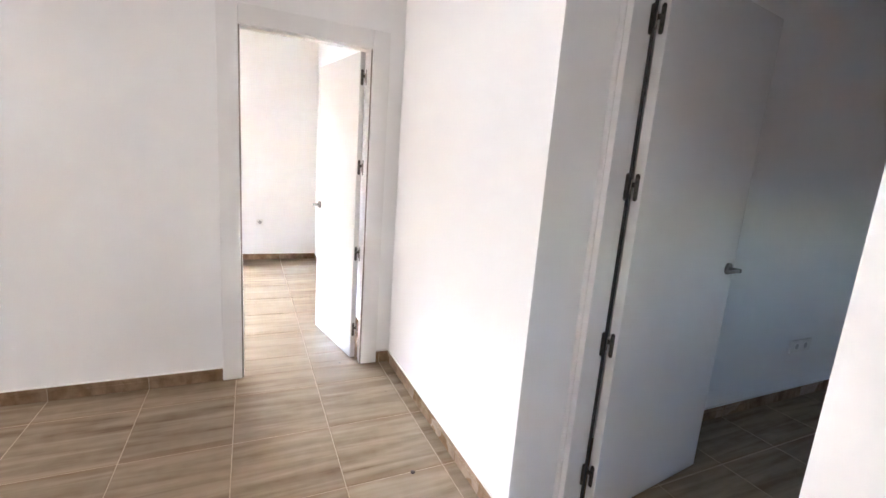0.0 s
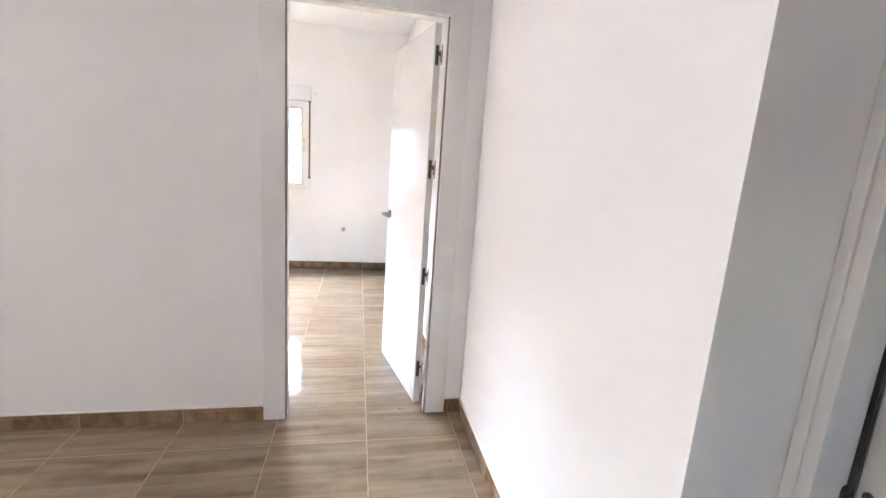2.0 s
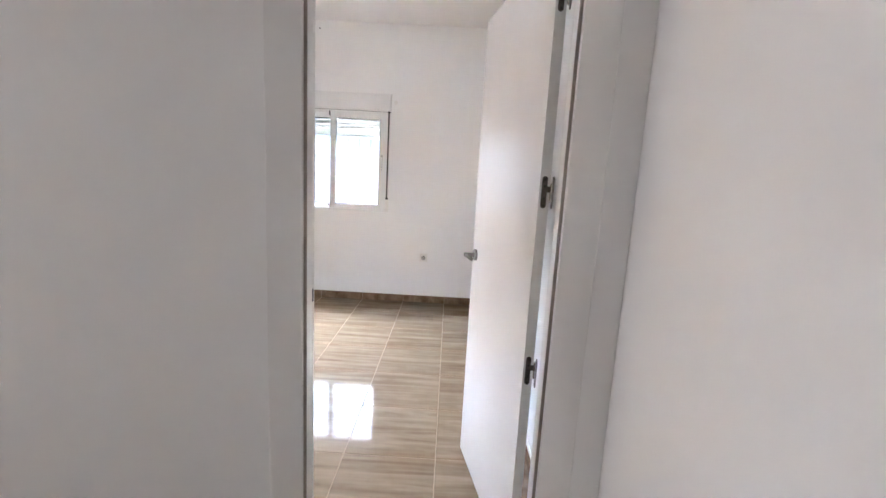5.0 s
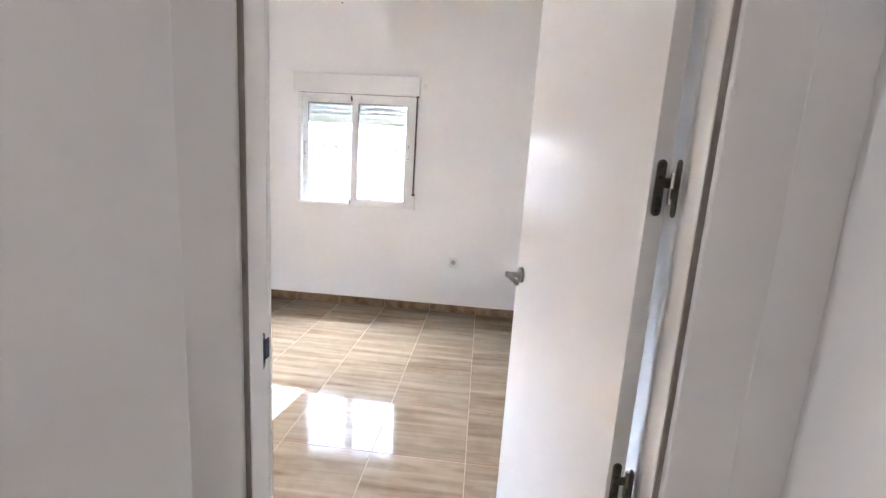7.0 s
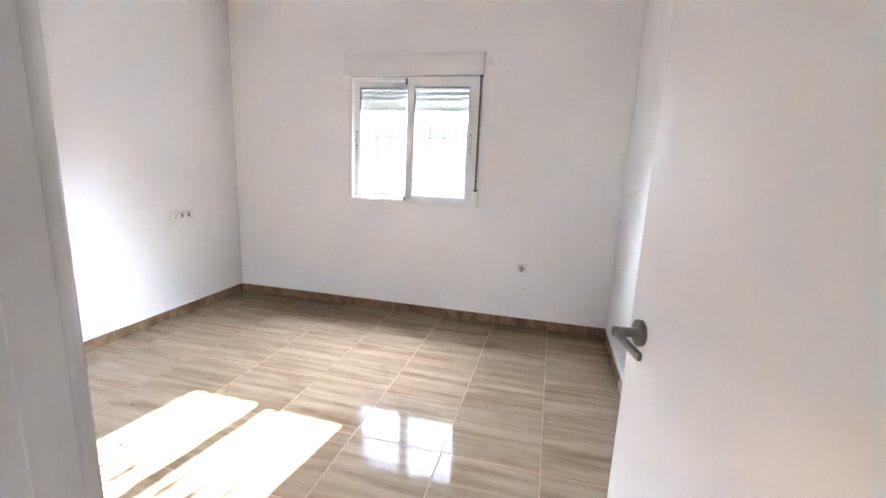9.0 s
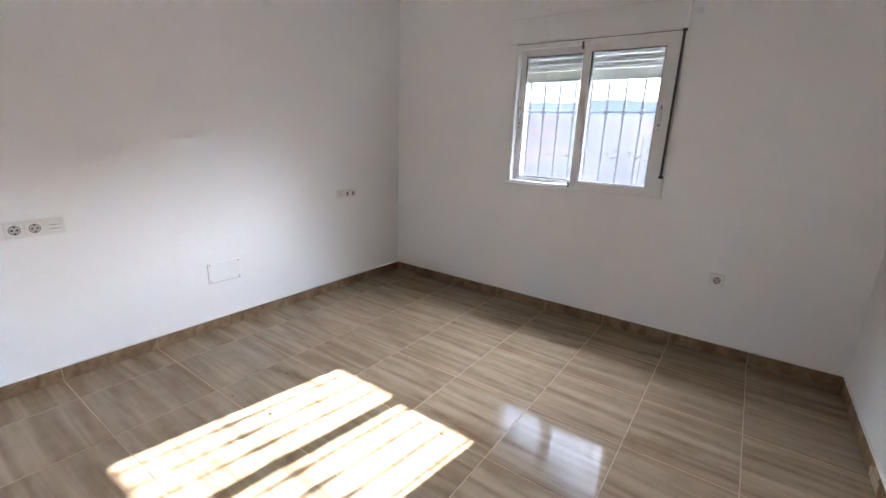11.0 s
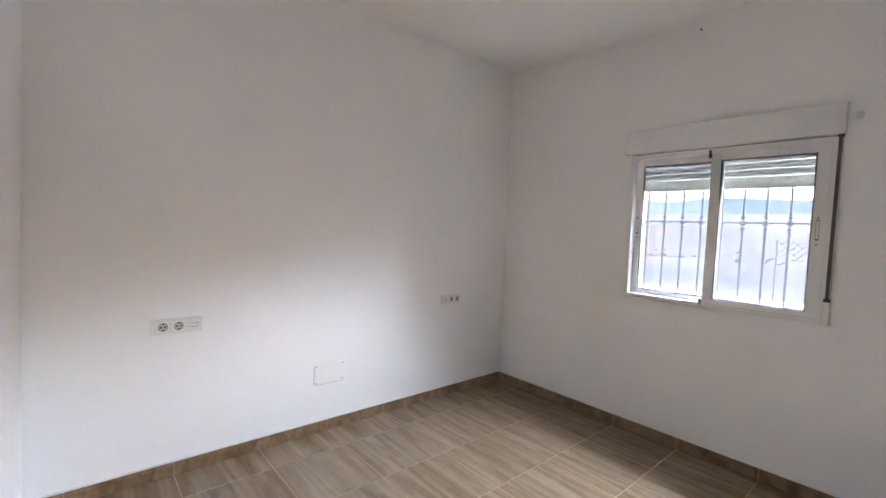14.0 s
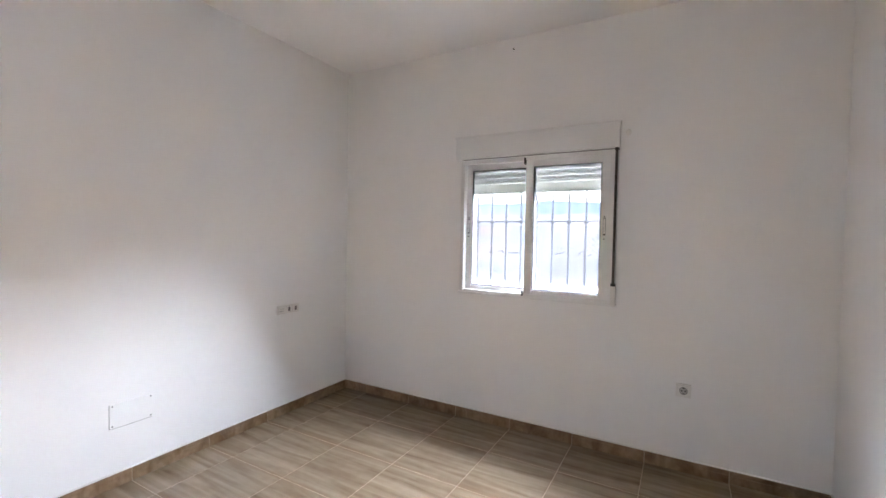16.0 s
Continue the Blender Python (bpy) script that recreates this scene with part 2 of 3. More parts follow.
setting("wall_north", [(-3.2, WIN[0], ROOM_N, OUT_N, -0.2, TOP), (WIN[1], 0.8, ROOM_N, OUT_N, -0.2, TOP),
                       (WIN[0], WIN[1], ROOM_N, OUT_N, -0.2, WIN[2]), (WIN[0], WIN[1], ROOM_N, OUT_N, WIN[3], TOP)],
        M_WALL, "white painted bedroom wall around the barred window", "wall")
setting("wall_west", [(-3.2, ROOM_W, 0.0, ROOM_N, -0.2, TOP)], M_WALL, "white painted bedroom wall with sockets and cover plate", "wall")
setting("wall_east", [(ROOM_E, 0.8, ROOM_S, ROOM_N, -0.2, TOP)], M_WALL, "white painted bedroom wall beside the open door", "wall")
setting("wall_doorway", [(ROOM_W, DOOR_L, 0, ROOM_S, -0.2, TOP), (DOOR_R, HALL_E, 0, ROOM_S, -0.2, TOP),
                         (DOOR_L, DOOR_R, 0, ROOM_S, DOOR_H, TOP)], M_WALL, "thin white partition between hall and bedroom", "wall")
setting("wall_hall_east", [(HALL_E, SIDE_X, SIDE_Y1, ROOM_S, -0.2, TOP), (HALL_E, SIDE_X, HALL_S, SIDE_Y0, -0.2, TOP),
                           (HALL_E, SIDE_X, SIDE_Y0, SIDE_Y1, 2.13, TOP)], M_WALL, "thick white hall wall with a deep plain reveal", "wall")
setting("wall_hall_west", [(HALL_W - 0.2, HALL_W, HALL_S, 3.4, -0.2, TOP)], M_WALL, "white painted wall closing the hall", "wall")
setting("wall_hall_south", [(HALL_W - 0.2, SIDE_X, HALL_S - 0.2, HALL_S, -0.2, TOP)], M_WALL, "white wall closing the hall", "wall")
# unseen opening and room behind it, assumed to hold the hall lamp
setting("wall_hall_north", [(HALL_W, -4.5, 0, 0.082, -0.2, TOP), (-3.7, -3.2, 0, 0.082, -0.2, TOP), (-4.5, -3.7, 0, 0.082, 2.05, TOP)],
        M_WALL, "unseen white hall partition with an opening added for the lamp", "wall")
setting("wall_next_room_north", [(HALL_W - 0.2, -4.6, 3.4, OUT_N, -0.2, TOP), (-3.4, -3.2, 3.4, OUT_N, -0.2, TOP),
                                 (-4.6, -3.4, 3.4, OUT_N, -0.2, 0.98), (-4.6, -3.4, 3.4, OUT_N, 2.1, TOP)],
        M_WALL, "unseen white wall added behind the hall lamp, open to the sky", "wall")
setting("wall_side_room_north", [(SIDE_X, DARK_E, DARK_N, DARK_N + 0.12, -0.2, TOP)], M_WALL, "white wall of the unlit side room", "wall")
setting("wall_side_room_east", [(DARK_E, DARK_E + 0.2, DARK_S, DARK_N, -0.2, TOP)], M_WALL, "white wall of the unlit side room", "wall")
# the slot in this unseen wall is added to let sky light in
setting("wall_side_room_south", [(SIDE_X, 1.9, DARK_S - 0.2, DARK_S, -0.2, TOP), (2.6, DARK_E, DARK_S - 0.2, DARK_S, -0.2, TOP),
                                 (1.9, 2.6, DARK_S - 0.2, DARK_S, -0.2, 1.25), (1.9, 2.6, DARK_S - 0.2, DARK_S, 1.41, TOP)], M_WALL, "white wall of the unlit side room", "wall")
setting("ceiling", [(HALL_W - 0.2, DARK_E + 0.2, HALL_S - 0.2, 0.2, CEIL, CEIL + 0.18), (HALL_W - 0.2, 0.8, 0.2, OUT_N - 0.01, CEIL, CEIL + 0.18)], M_CEIL, "smooth white plaster ceiling", "ceiling")

# ---- bedroom door: frame ----
CAS_T, CAS_W = 0.014, 0.105
IN_L, IN_R, IN_H = -0.366, 0.351, 2.026          # stop faces of the frame


def door_frame(name, w, h, depth, stop, m, label, casing_front, casing_back, lin=0.034):
    """Frame in its own axes: x across from 0 to w between the stops, y from the stop side (0) through the wall to depth."""
    ob = base(name, m, label, "door frame", kind="structure")
    for side, sx in (("jamb", -1), ("jamb", 1)):
        bm = B()
        e = 0 if sx < 0 else w
        block(bm, e, e + sx * lin, 0, stop, 0, h + lin, 0.002)
        block(bm, e + sx * 0.013, e + sx * lin, stop - 0.004, depth, 0, h + lin, 0.0015)
        part(side, bm, M_TRIM, ob)
    bm = B()
    block(bm, 0.0005, w - 0.0005, 0, stop, h, h + lin - 0.001, 0.002)
    block(bm, -0.0125, w + 0.0125, stop - 0.004, depth, h + 0.013, h + lin - 0.001, 0.0015)
    part("head", bm, M_TRIM, ob)
    for on, y0, y1 in ((casing_front, -CAS_T, -0.0005), (casing_back, depth - 0.004, depth + 0.010)):
        if not on:
            continue
        gap = 0.010
        for sx in (-1, 1):
            e = 0 if sx < 0 else w
            bm = block(B(), e + sx * gap, e + sx * (gap + CAS_W), y0, y1, 0.0, h + gap + CAS_W, 0.004, 3)
            part("casing", bm, M_TRIM, ob)
        bm = block(B(), -gap + 0.001, w + gap - 0.001, y0 + 0.001, y1, h + gap, h + gap + CAS_W, 0.004, 3)
        part("casing_head", bm, M_TRIM, ob)
    return ob


frame_main = door_frame("door_frame", IN_R - IN_L, IN_H, 0.090, 0.046, pose(IN_L, -0.002, 0),
                        "white lacquered door frame with flat casing on the hall wall", True, True)
# dark shadow gap packing between casing and lining
part("packing", block(B(), -0.0097, -0.0012, -0.005, -0.0005, 0.0, IN_H + 0.008), M_SEAL, frame_main, "taupe gap packing")
part("packing", block(B(), IN_R - IN_L + 0.0012, IN_R - IN_L + 0.0097, -0.005, -0.0005, 0.0, IN_H + 0.008), M_SEAL, frame_main, "taupe gap packing")


# ---- door leaf ----
def stadium(bm, y0, y1, h, x0, x1, cz=0.0, seg=8):
    """A plate with round ends: width y0..y1, half height h, thickness x0..x1."""
    c, r = (y0 + y1) / 2, abs(y1 - y0) / 2
    ring = [(c + r * math.cos(math.pi * i / seg), cz + (h - r) + r * math.sin(math.pi * i / seg)) for i in range(seg + 1)]
    ring += [(c - r * math.cos(math.pi * i / seg), cz - (h - r) - r * math.sin(math.pi * i / seg)) for i in range(seg + 1)]
    low = [bm.verts.new((x0, y, z)) for y, z in ring]
    top = [bm.verts.new((x1, y, z)) for y, z in ring]
    bm.faces.new(top)
    bm.faces.new(low[::-1])
    for i in range(len(ring)):
        j = (i + 1) % len(ring)
        bm.faces.new((low[i], low[j], top[j], top[i]))
    return bm


def hinge(parent, z, turn_jamb):
    """Two round-ended plates with screws and a knuckle; axes of the leaf: pivot at the origin."""
    for k, turn in enumerate((0.0, turn_jamb)):
        bm = stadium(B(), -0.030, -0.013, 0.048, -0.0006, 0.0016)
        block(bm, -0.0006, 0.0014, -0.015, 0.003, -0.018 if k else 0.0, 0.0 if k else 0.018, 0.0005, 1)
        bmesh.ops.transform(bm, matrix=Matrix.Translation((0, 0, z)) @ Matrix.Rotation(turn, 4, "Z"), verts=bm.verts[:])
        plate_ob = part("hinge_plate", bm, M_DARKSTEEL, parent, "dark steel round-ended hinge plate", True)
        bm = B()
        for sz in (-0.039, -0.018, 0.018, 0.039):
            rod(bm, (0.0012, -0.0215, sz), (0.0022, -0.0215, sz), 0.0038, 10)
        bmesh.ops.transform(bm, matrix=Matrix.Translation((0, 0, z)) @ Matrix.Rotation(turn, 4, "Z"), verts=bm.verts[:])
        part("screw", bm, M_HOLE, plate_ob, "countersunk screw heads")
    bm = B()
    rod(bm, (0, 0.003, z - 0.026), (0, 0.003, z - 0.0008), 0.0062, 14)
    rod(bm, (0, 0.003, z + 0.0008), (0, 0.003, z + 0.026), 0.0062, 14)
    rod(bm, (0, 0.003, z - 0.028), (0, 0.003, z + 0.028), 0.0045, 12)
    part("hinge_knuckle", bm, M_KNUCKLE, parent, "round steel hinge knuckle", True)


def lever(parent, x, y, z, side, toward):
    """Lever handle on a round rose; side: direction of its face along y, toward: direction of the lever along x."""
    bm = B()
    rod(bm, (x, y, z), (x, y + side * 0.009, z), 0.026, 28)
    part("rose", bm, M_STEEL, parent, "round brushed steel rose", True)
    bm = B()
    rod(bm, (x, y + side * 0.008, z), (x, y + side * 0.050, z), 0.0095, 16)
    block(bm, x - 0.0095, x + 0.0095, y + side * 0.040, y + side * 0.056, z - 0.0095, z + 0.0095, 0.004)
    grip = block(B(), 0, toward * 0.115, y + side * 0.045, y + side * 0.055, -0.0075, 0.0075, 0.003)
    bmesh.ops.transform(grip, matrix=Matrix.Translation((x, 0, z)), verts=grip.verts[:])
    me = bpy.data.meshes.new("tmp")
    grip.to_mesh(me)
    grip.free()
    bm.from_mesh(me)
    bpy.data.meshes.remove(me)
    part("lever", bm, M_STEEL, parent, "straight brushed steel lever", True)


def door_leaf(name, width, height, m, jamb_turn, label, hinge_heights, thick=0.035):
    """Leaf in its own axes: pivot at the origin, the leaf runs along -x, thickness along -y."""
    ob = base(name, m, label, "door")
    part("leaf", block(B(), -width, -0.006, -thick, -0.0005, 0.010, height, 0.0015), M_DOOR, ob, "plain flush white leaf")
    for z in hinge_heights:
        hinge(ob, z, jamb_turn)
    hx = -width + 0.055
    lever(ob, hx, -thick, 1.015, -1, 1)
    lever(ob, hx, -0.0005, 1.015, 1, 1)
    bm = block(B(), -width - 0.0012, -width + 0.002, -0.029, -0.007, 0.91, 1.09, 0.0008, 1)
    part("lock_plate", bm, M_STEEL, ob)
    return ob


OPEN_MAIN = -78.0
door_leaf("door_1", 0.700, 2.03, pose(0.342, 0.085, 0, 0, 0, OPEN_MAIN), radians(-OPEN_MAIN),
          "white flush bedroom door standing open into the room", (0.218, 0.755, 1.326, 1.880))

# strike plate still in its blue film
strike = base("strike_plate", pose(IN_L - 0.013, 0.064, 0.967), "strike plate in dark blue film on the door jamb", "strike plate")
part("plate", stadium(B(), -0.012, 0.006, 0.037, 0.0, 0.003), M_BLUE, strike)
part("lip", block(B(), 0.0015, 0.005, 0.002, 0.020, -0.021, 0.021, 0.002), M_BLUE, strike)
for sz in (-0.029, 0.029):
    part("screw", rod(B(), (0.002, -0.002, sz), (0.0042, -0.002, sz), 0.004, 12), M_STEEL, strike, "bright screw head", True)

# ---- side door ----
SIDE_LIN = 0.048
SIDE_W = SIDE_Y1 - SIDE_Y0 - 2 * SIDE_LIN
frame_side = door_frame("door_frame", SIDE_W, 2.07, 0.104, 0.066, pose(0.785, SIDE_Y1 - SIDE_LIN, 0, 0, 0, -90),
                        "white lacquered frame of the side room door", False, False, SIDE_LIN)
for x0, x1 in ((-SIDE_LIN + 0.001, -0.024), (SIDE_W + 0.024, SIDE_W + SIDE_LIN - 0.001)):
    part("casing", block(B(), x0, x1, -0.009, -0.0005, 0.0, 2.10, 0.003), M_TRIM, frame_side)
# black strip puts the shade of the open hinge gap into colour
part("gap_seal", block(B(), -0.040, -0.004, 0.1042, 0.1105, 0.0, 2.075), M_BLACK, frame_side, "black strip painted as the dark hinge gap")
OPEN_SIDE = 7.3
door_leaf("door_2", 0.772, 2.06, pose(0.903, SIDE_Y1 - 0.039, 0, 0, 0, 180 + OPEN_SIDE) @ Matrix.Diagonal((1, -1, 1, 1)), radians(90 + OPEN_SIDE),
          "white flush side room door standing open in shade", (0.200, 0.755, 1.343, 1.890), 0.040)

# ---- window ----
WX0, WX1, WZ0, WZ1 = -1.742, -0.614, 0.982, 1.989
win = base("window_1", pose(0, ROOM_N, 0), "white aluminium sliding window with two sashes", "window", kind="structure")


def bar4(x0, x1, z0, z1, w, y0, y1, bev=0.002, wl=None, wr=None, wb=None):
    """A rectangle of four bars of width w; wl, wr and wb: other widths of the uprights and the lower bar."""
    wl, wr, wb = wl or w, wr or w, wb or w
    bm = B()
    block(bm, x0, x0 + wl, y0, y1, z0, z1, bev)
    block(bm, x1 - wr, x1, y0, y1, z0, z1, bev)
    block(bm, x0 + wl - 0.001, x1 - wr + 0.001, y0 + 0.0006, y1, z0, z0 + wb, bev)
    block(bm, x0 + wl - 0.001, x1 - wr + 0.001, y0 + 0.0006, y1, z1 - w, z1, bev)
    return bm


bm = bar4(WX0, WX1, WZ0, WZ1, 0.030, -0.018, 0.075, 0.003, None, 0.042, 0.022)
block(bm, WX0 - 0.012, WX1 + 0.012, -0.024, -0.002, WZ0 - 0.012, WZ0 + 0.006, 0.003)
part("window_frame", bm, M_ALU, win)
for x0, x1, y0, y1, wl, wr in ((WX0 + 0.030, -1.167, 0.026, 0.050, 0.046, 0.054), (-1.228, WX1 - 0.042, -0.010, 0.018, 0.054, 0.058)):
    sash = part("sash", bar4(x0, x1, WZ0 + 0.016, WZ1 - 0.022, 0.054, y0, y1, 0.003, wl, wr, 0.036), M_ALU, win)
    ym = (y0 + y1) / 2
    seal = bar4(x0 + wl - 0.0025, x1 - wr + 0.0025, WZ0 + 0.0495, WZ1 - 0.0735, 0.0095, ym - 0.007, ym + 0.005, 0)
    part("seal", seal, M_BLACK, sash, "black glazing seal")
    pane = part("pane", block(B(), x0 + wl - 0.004, x1 - wr + 0.004, ym - 0.002, ym + 0.002, WZ0 + 0.048, WZ1 - 0.072), M_GLASS, sash, "grey glass pane that dims the view outside")
    pane.visible_shadow = False
    lx = x0 + 0.022 if x0 < -1.5 else x1 - 0.034
    part("latch_plate", block(B(), lx - 0.0085, lx + 0.0085, y0 - 0.002, y0 + 0.001, 1.432, 1.548, 0.001), M_WELL, sash, "grey latch surround")
    bm = block(B(), lx - 0.006, lx + 0.006, y0 - 0.004, y0 + 0.001, 1.440, 1.540, 0.002)
    latch = part("latch", bm, M_ALU, sash, "slim white finger latch")
    for z0, z1 in ((1.433, 1.441), (1.553, 1.560), (1.405, 1.412)):
        part("latch_screw", block(B(), lx - 0.004, lx + 0.004, y0 - 0.0035, y0 + 0.001, z0, z1, 0.001), M_BLACK, sash, "black latch screw")
for z0, z1 in ((WZ1 - 0.058, WZ1 - 0.012), (WZ0 + 0.008, WZ0 + 0.046)):
    part("stop", block(B(), -1.242, -1.2285, -0.0215, 0.012, z0, z1, 0.001), M_BLACK, win, "black plastic track stop")

# outside sill
part("window_sill", block(B(), WX0 - 0.05, WX1 + 0.05, 0.076, 0.30, WZ0 - 0.035, WZ0 + 0.012, 0.004), M_STONE, win, "pale stone outside sill")

# roller shutter with its box and strap
shut = base("roller_shutter", pose(0, ROOM_N, 0), "cream roller shutter drawn partly down outside the window", "shutter")
SX0, SX1, SY = WX0 + 0.012, WX1 - 0.012, 0.105
z = 1.742
bm = B()
block(bm, SX0, SX1, SY - 0.008, SY + 0.008, z, z + 0.070, 0.003)
block(bm, SX0, SX1, SY - 0.014, SY + 0.010, z - 0.004, z + 0.010, 0.002)
part("bottom_slat", bm, M_RAIL, shut, "white bottom rail")
for sx in (-1.45, -0.85):
    part("stopper", rod(B(), (sx, SY - 0.020, z + 0.012), (sx, SY - 0.006, z + 0.012), 0.008, 12), M_BLACK, shut, "dark stopper")
z += 0.073
while z < 2.11:
    bm = B()
    n = 5
    for i in range(n):
        a0, a1 = math.pi * i / n, math.pi * (i + 1) / n
        y0, y1 = SY - 0.0115 * math.sin(a0), SY - 0.0115 * math.sin(a1)
        z0, z1 = z + 0.0400 * i / n, z + 0.0400 * (i + 1) / n
        vs = [bm.verts.new(c) for c in ((SX0, y0, z0), (SX1, y0, z0), (SX1, y1, z1), (SX0, y1, z1))]
        bm.faces.new(vs)
        vs = [bm.verts.new(c) for c in ((SX0, y0 + 0.006, z0), (SX0, y1 + 0.006, z1), (SX1, y1 + 0.006, z1), (SX1, y0 + 0.006, z0))]
        bm.faces.new(vs)
    # bridges between the light slots
    x = SX0
    while x < SX1 - 0.02:
        block(bm, x, x + 0.012, SY - 0.002, SY + 0.004, z + 0.0385, z + 0.0455)
        x += 0.023
    part("slat", bm, M_SLAT, shut)
    z += 0.0445
for x in (WX0 + 0.001, WX1 - 0.026):
    part("guide_rail", block(B(), x, x + 0.025, SY - 0.022, SY + 0.020, WZ0 + 0.013, 2.150, 0.002), M_ALU, shut, "white shutter guide rail")
box = part("shutter_box", block(B(), -1.784, -0.606, -0.038, 0.005, 1.9955, 2.158, 0.006, 3), M_ALU, shut, "white shutter box cover")
part("box_lip", block(B(), -1.789, -0.602, -0.043, 0.004, 2.152, 2.166, 0.003), M_ALU, shut)
# solid grey strip draws the shadow line below the box
part("box_gap", block(B(), WX0 + 0.01, WX1 - 0.01, -0.014, 0.004, 1.9895, 1.9945), M_WELL, shut, "grey strip painted as the shadow line under the box")
part("strap", block(B(), -0.632, -0.616, -0.034, -0.0315, 1.114, 1.996, 0.0006, 1), M_STRAP, shut, "dark woven pull strap")
part("strap_slot", block(B(), -0.638, -0.609, -0.037, -0.022, 1.104, 1.122, 0.002), M_BLACK, shut, "black strap slot")
part("strap_winder", block(B(), -0.640, -0.608, -0.030, 0.004, 0.972, 1.106, 0.006), M_PLASTIC, shut, "white strap winder cover")
part("strap_guide", block(B(), -0.636, -0.610, -0.036, -0.018, 1.981, 1.995, 0.002), M_BLACK, shut)

# ---- window grille ----
GY = 0.190
grille = base("window_grille", pose(0, ROOM_N, 0), "grey painted iron window grille with knotted bars", "grille")
for z in (1.022, 1.530, 2.08):
    part("rail", block(B(), WX0 - 0.01, WX1 + 0.01, GY - 0.003, GY + 0.003, z - 0.005, z + 0.005, 0.001, 1), M_IRON, grille)
first = None
for k in range(9):
    x = -1.687 + 0.1205 * k
    if first is None:
        bm = B()
        rod(bm, (0, 0, 0.990), (0, 0, 2.150), 0.0072, 10)
        for dz, r, s in ((0, 0.021, 0.95), (0.036, 0.015, 0.8), (-0.036, 0.015, 0.8), (0.058, 0.0115, 0.9), (-0.058, 0.0115, 0.9)):
            ball(bm, (0, 0, 1.530 + dz), r, (1, 1, s))
        first = part("bar", bm, M_IRON, grille, "", True)
        first.location = (x, GY, 0)
    else:
        o = new("bar", first.data)
        o.parent, o.location = grille, (x, GY, 0)


# ---- sockets and plates ----
def module(parent, x, z, w=0.066, h=0.062):
    """Square insert in a cover plate; a grey block behind it paints the shadow line."""
    part("insert_gap", block(B(), x - w / 2 - 0.0007, x + w / 2 + 0.0007, -0.0116, -0.0105, z - h / 2 - 0.0007, z + h / 2 + 0.0007), M_PALE, parent, "thin grey edge painted as a shadow line")
    return part("insert", block(B(), x - w / 2, x + w / 2, -0.0125, -0.0105, z - h / 2, z + h / 2, 0.0008, 1), M_PLASTIC, parent)


def schuko(parent, x, z):
    module(parent, x, z)
    part("socket_ring", rod(B(), (x, -0.0120, z), (x, -0.0129, z), 0.0225, 28), M_WELL, parent, "grey rim of the socket", True)
    part("socket_well", rod(B(), (x, -0.0122, z), (x, -0.0133, z), 0.0190, 28), M_PALE, parent, "flat round disc in grey for the shaded socket well", True)
    # dark discs carry the shade inside the pin holes
    for dx in (-0.0095, 0.0095):
        part("pin_hole", rod(B(), (x + dx, -0.0130, z), (x + dx, -0.0139, z), 0.0048, 12), M_HOLE, parent, "dark disc painted as a pin hole")
    for dz in (-0.0165, 0.0165):
        part("earth_clip", block(B(), x - 0.0045, x + 0.0045, -0.0139, -0.0130, z + dz - 0.0035, z + dz + 0.0035), M_HOLE, parent, "dark earth clip")


def plate(name, m, w, h, label, category, group=""):
    """Cover plate in its own axes: x across, z up, the wall at y = 0, the face towards -y."""
    ob = base(name, m, label, category, group)
    part("cover", block(B(), -w / 2, w / 2, -0.011, 0.001, -h / 2, h / 2, 0.003, 2), M_PLASTIC, ob)
    return ob


def rocker(parent, x, z, w=0.046, h=0.046):
    module(parent, x, z, w + 0.012, h + 0.012)
    part("rocker", block(B(), x - w / 2, x + w / 2, -0.0155, -0.0120, z - h / 2, z + h / 2, 0.0012), M_PLASTIC, parent, "white rocker")
    for dz in (-0.0095, 0.0095):
        part("rocker_gap", block(B(), x - w / 2 + 0.002, x + w / 2 - 0.002, -0.0159, -0.0150, z + dz - 0.0013, z + dz + 0.0013), M_WELL, parent, "thin grey line")


west = lambda y, z: pose(ROOM_W, y, z, 0, 0, 90)
s1 = plate("socket_plate", west(0.678, 0.821), 0.238, 0.082, "white triple plate with two sockets and a switch on the wall", "socket", "bedroom wall plates")
schuko(s1, -0.066, 0.0)
schuko(s1, 0.006, 0.0)
rocker(s1, 0.080, 0.0)
s2 = plate("socket_plate", west(2.655, 0.818), 0.205, 0.068, "white plate with a switch and two dark outlets", "socket", "bedroom wall plates")
rocker(s2, -0.066, 0.0, 0.044, 0.040)
for x in (0.004, 0.068):
    module(s2, x, 0.0, 0.054, 0.050)
    part("outlet", block(B(), x - 0.011, x + 0.011, -0.0137, -0.0122, -0.016, 0.016, 0.0015, 1), M_WELL, s2, "small grey outlet")
    # the holes' shade is drawn as dark discs
    for dz in (-0.007, 0.007):
        part("outlet_hole", rod(B(), (x, -0.0134, dz), (x, -0.0144, dz), 0.0042, 12), M_HOLE, s2, "dark disc painted as an outlet hole")
s3 = plate("socket_plate", pose(-0.207, ROOM_N, 0.498), 0.082, 0.082, "single white socket low on the window wall", "socket", "bedroom wall plates")
schuko(s3, 0.0, 0.0)
s4 = plate("socket_plate", pose(2.99, DARK_N, 0.385), 0.235, 0.085, "white double socket low on the side room wall", "socket")
for x in (-0.050, 0.050):
    module(s4, x, 0.0, 0.060, 0.060)
    part("socket_well", rod(B(), (x, -0.0122, 0), (x, -0.0133, 0), 0.019, 28), M_PALE, s4, "flat round disc in grey for the shaded socket well", True)

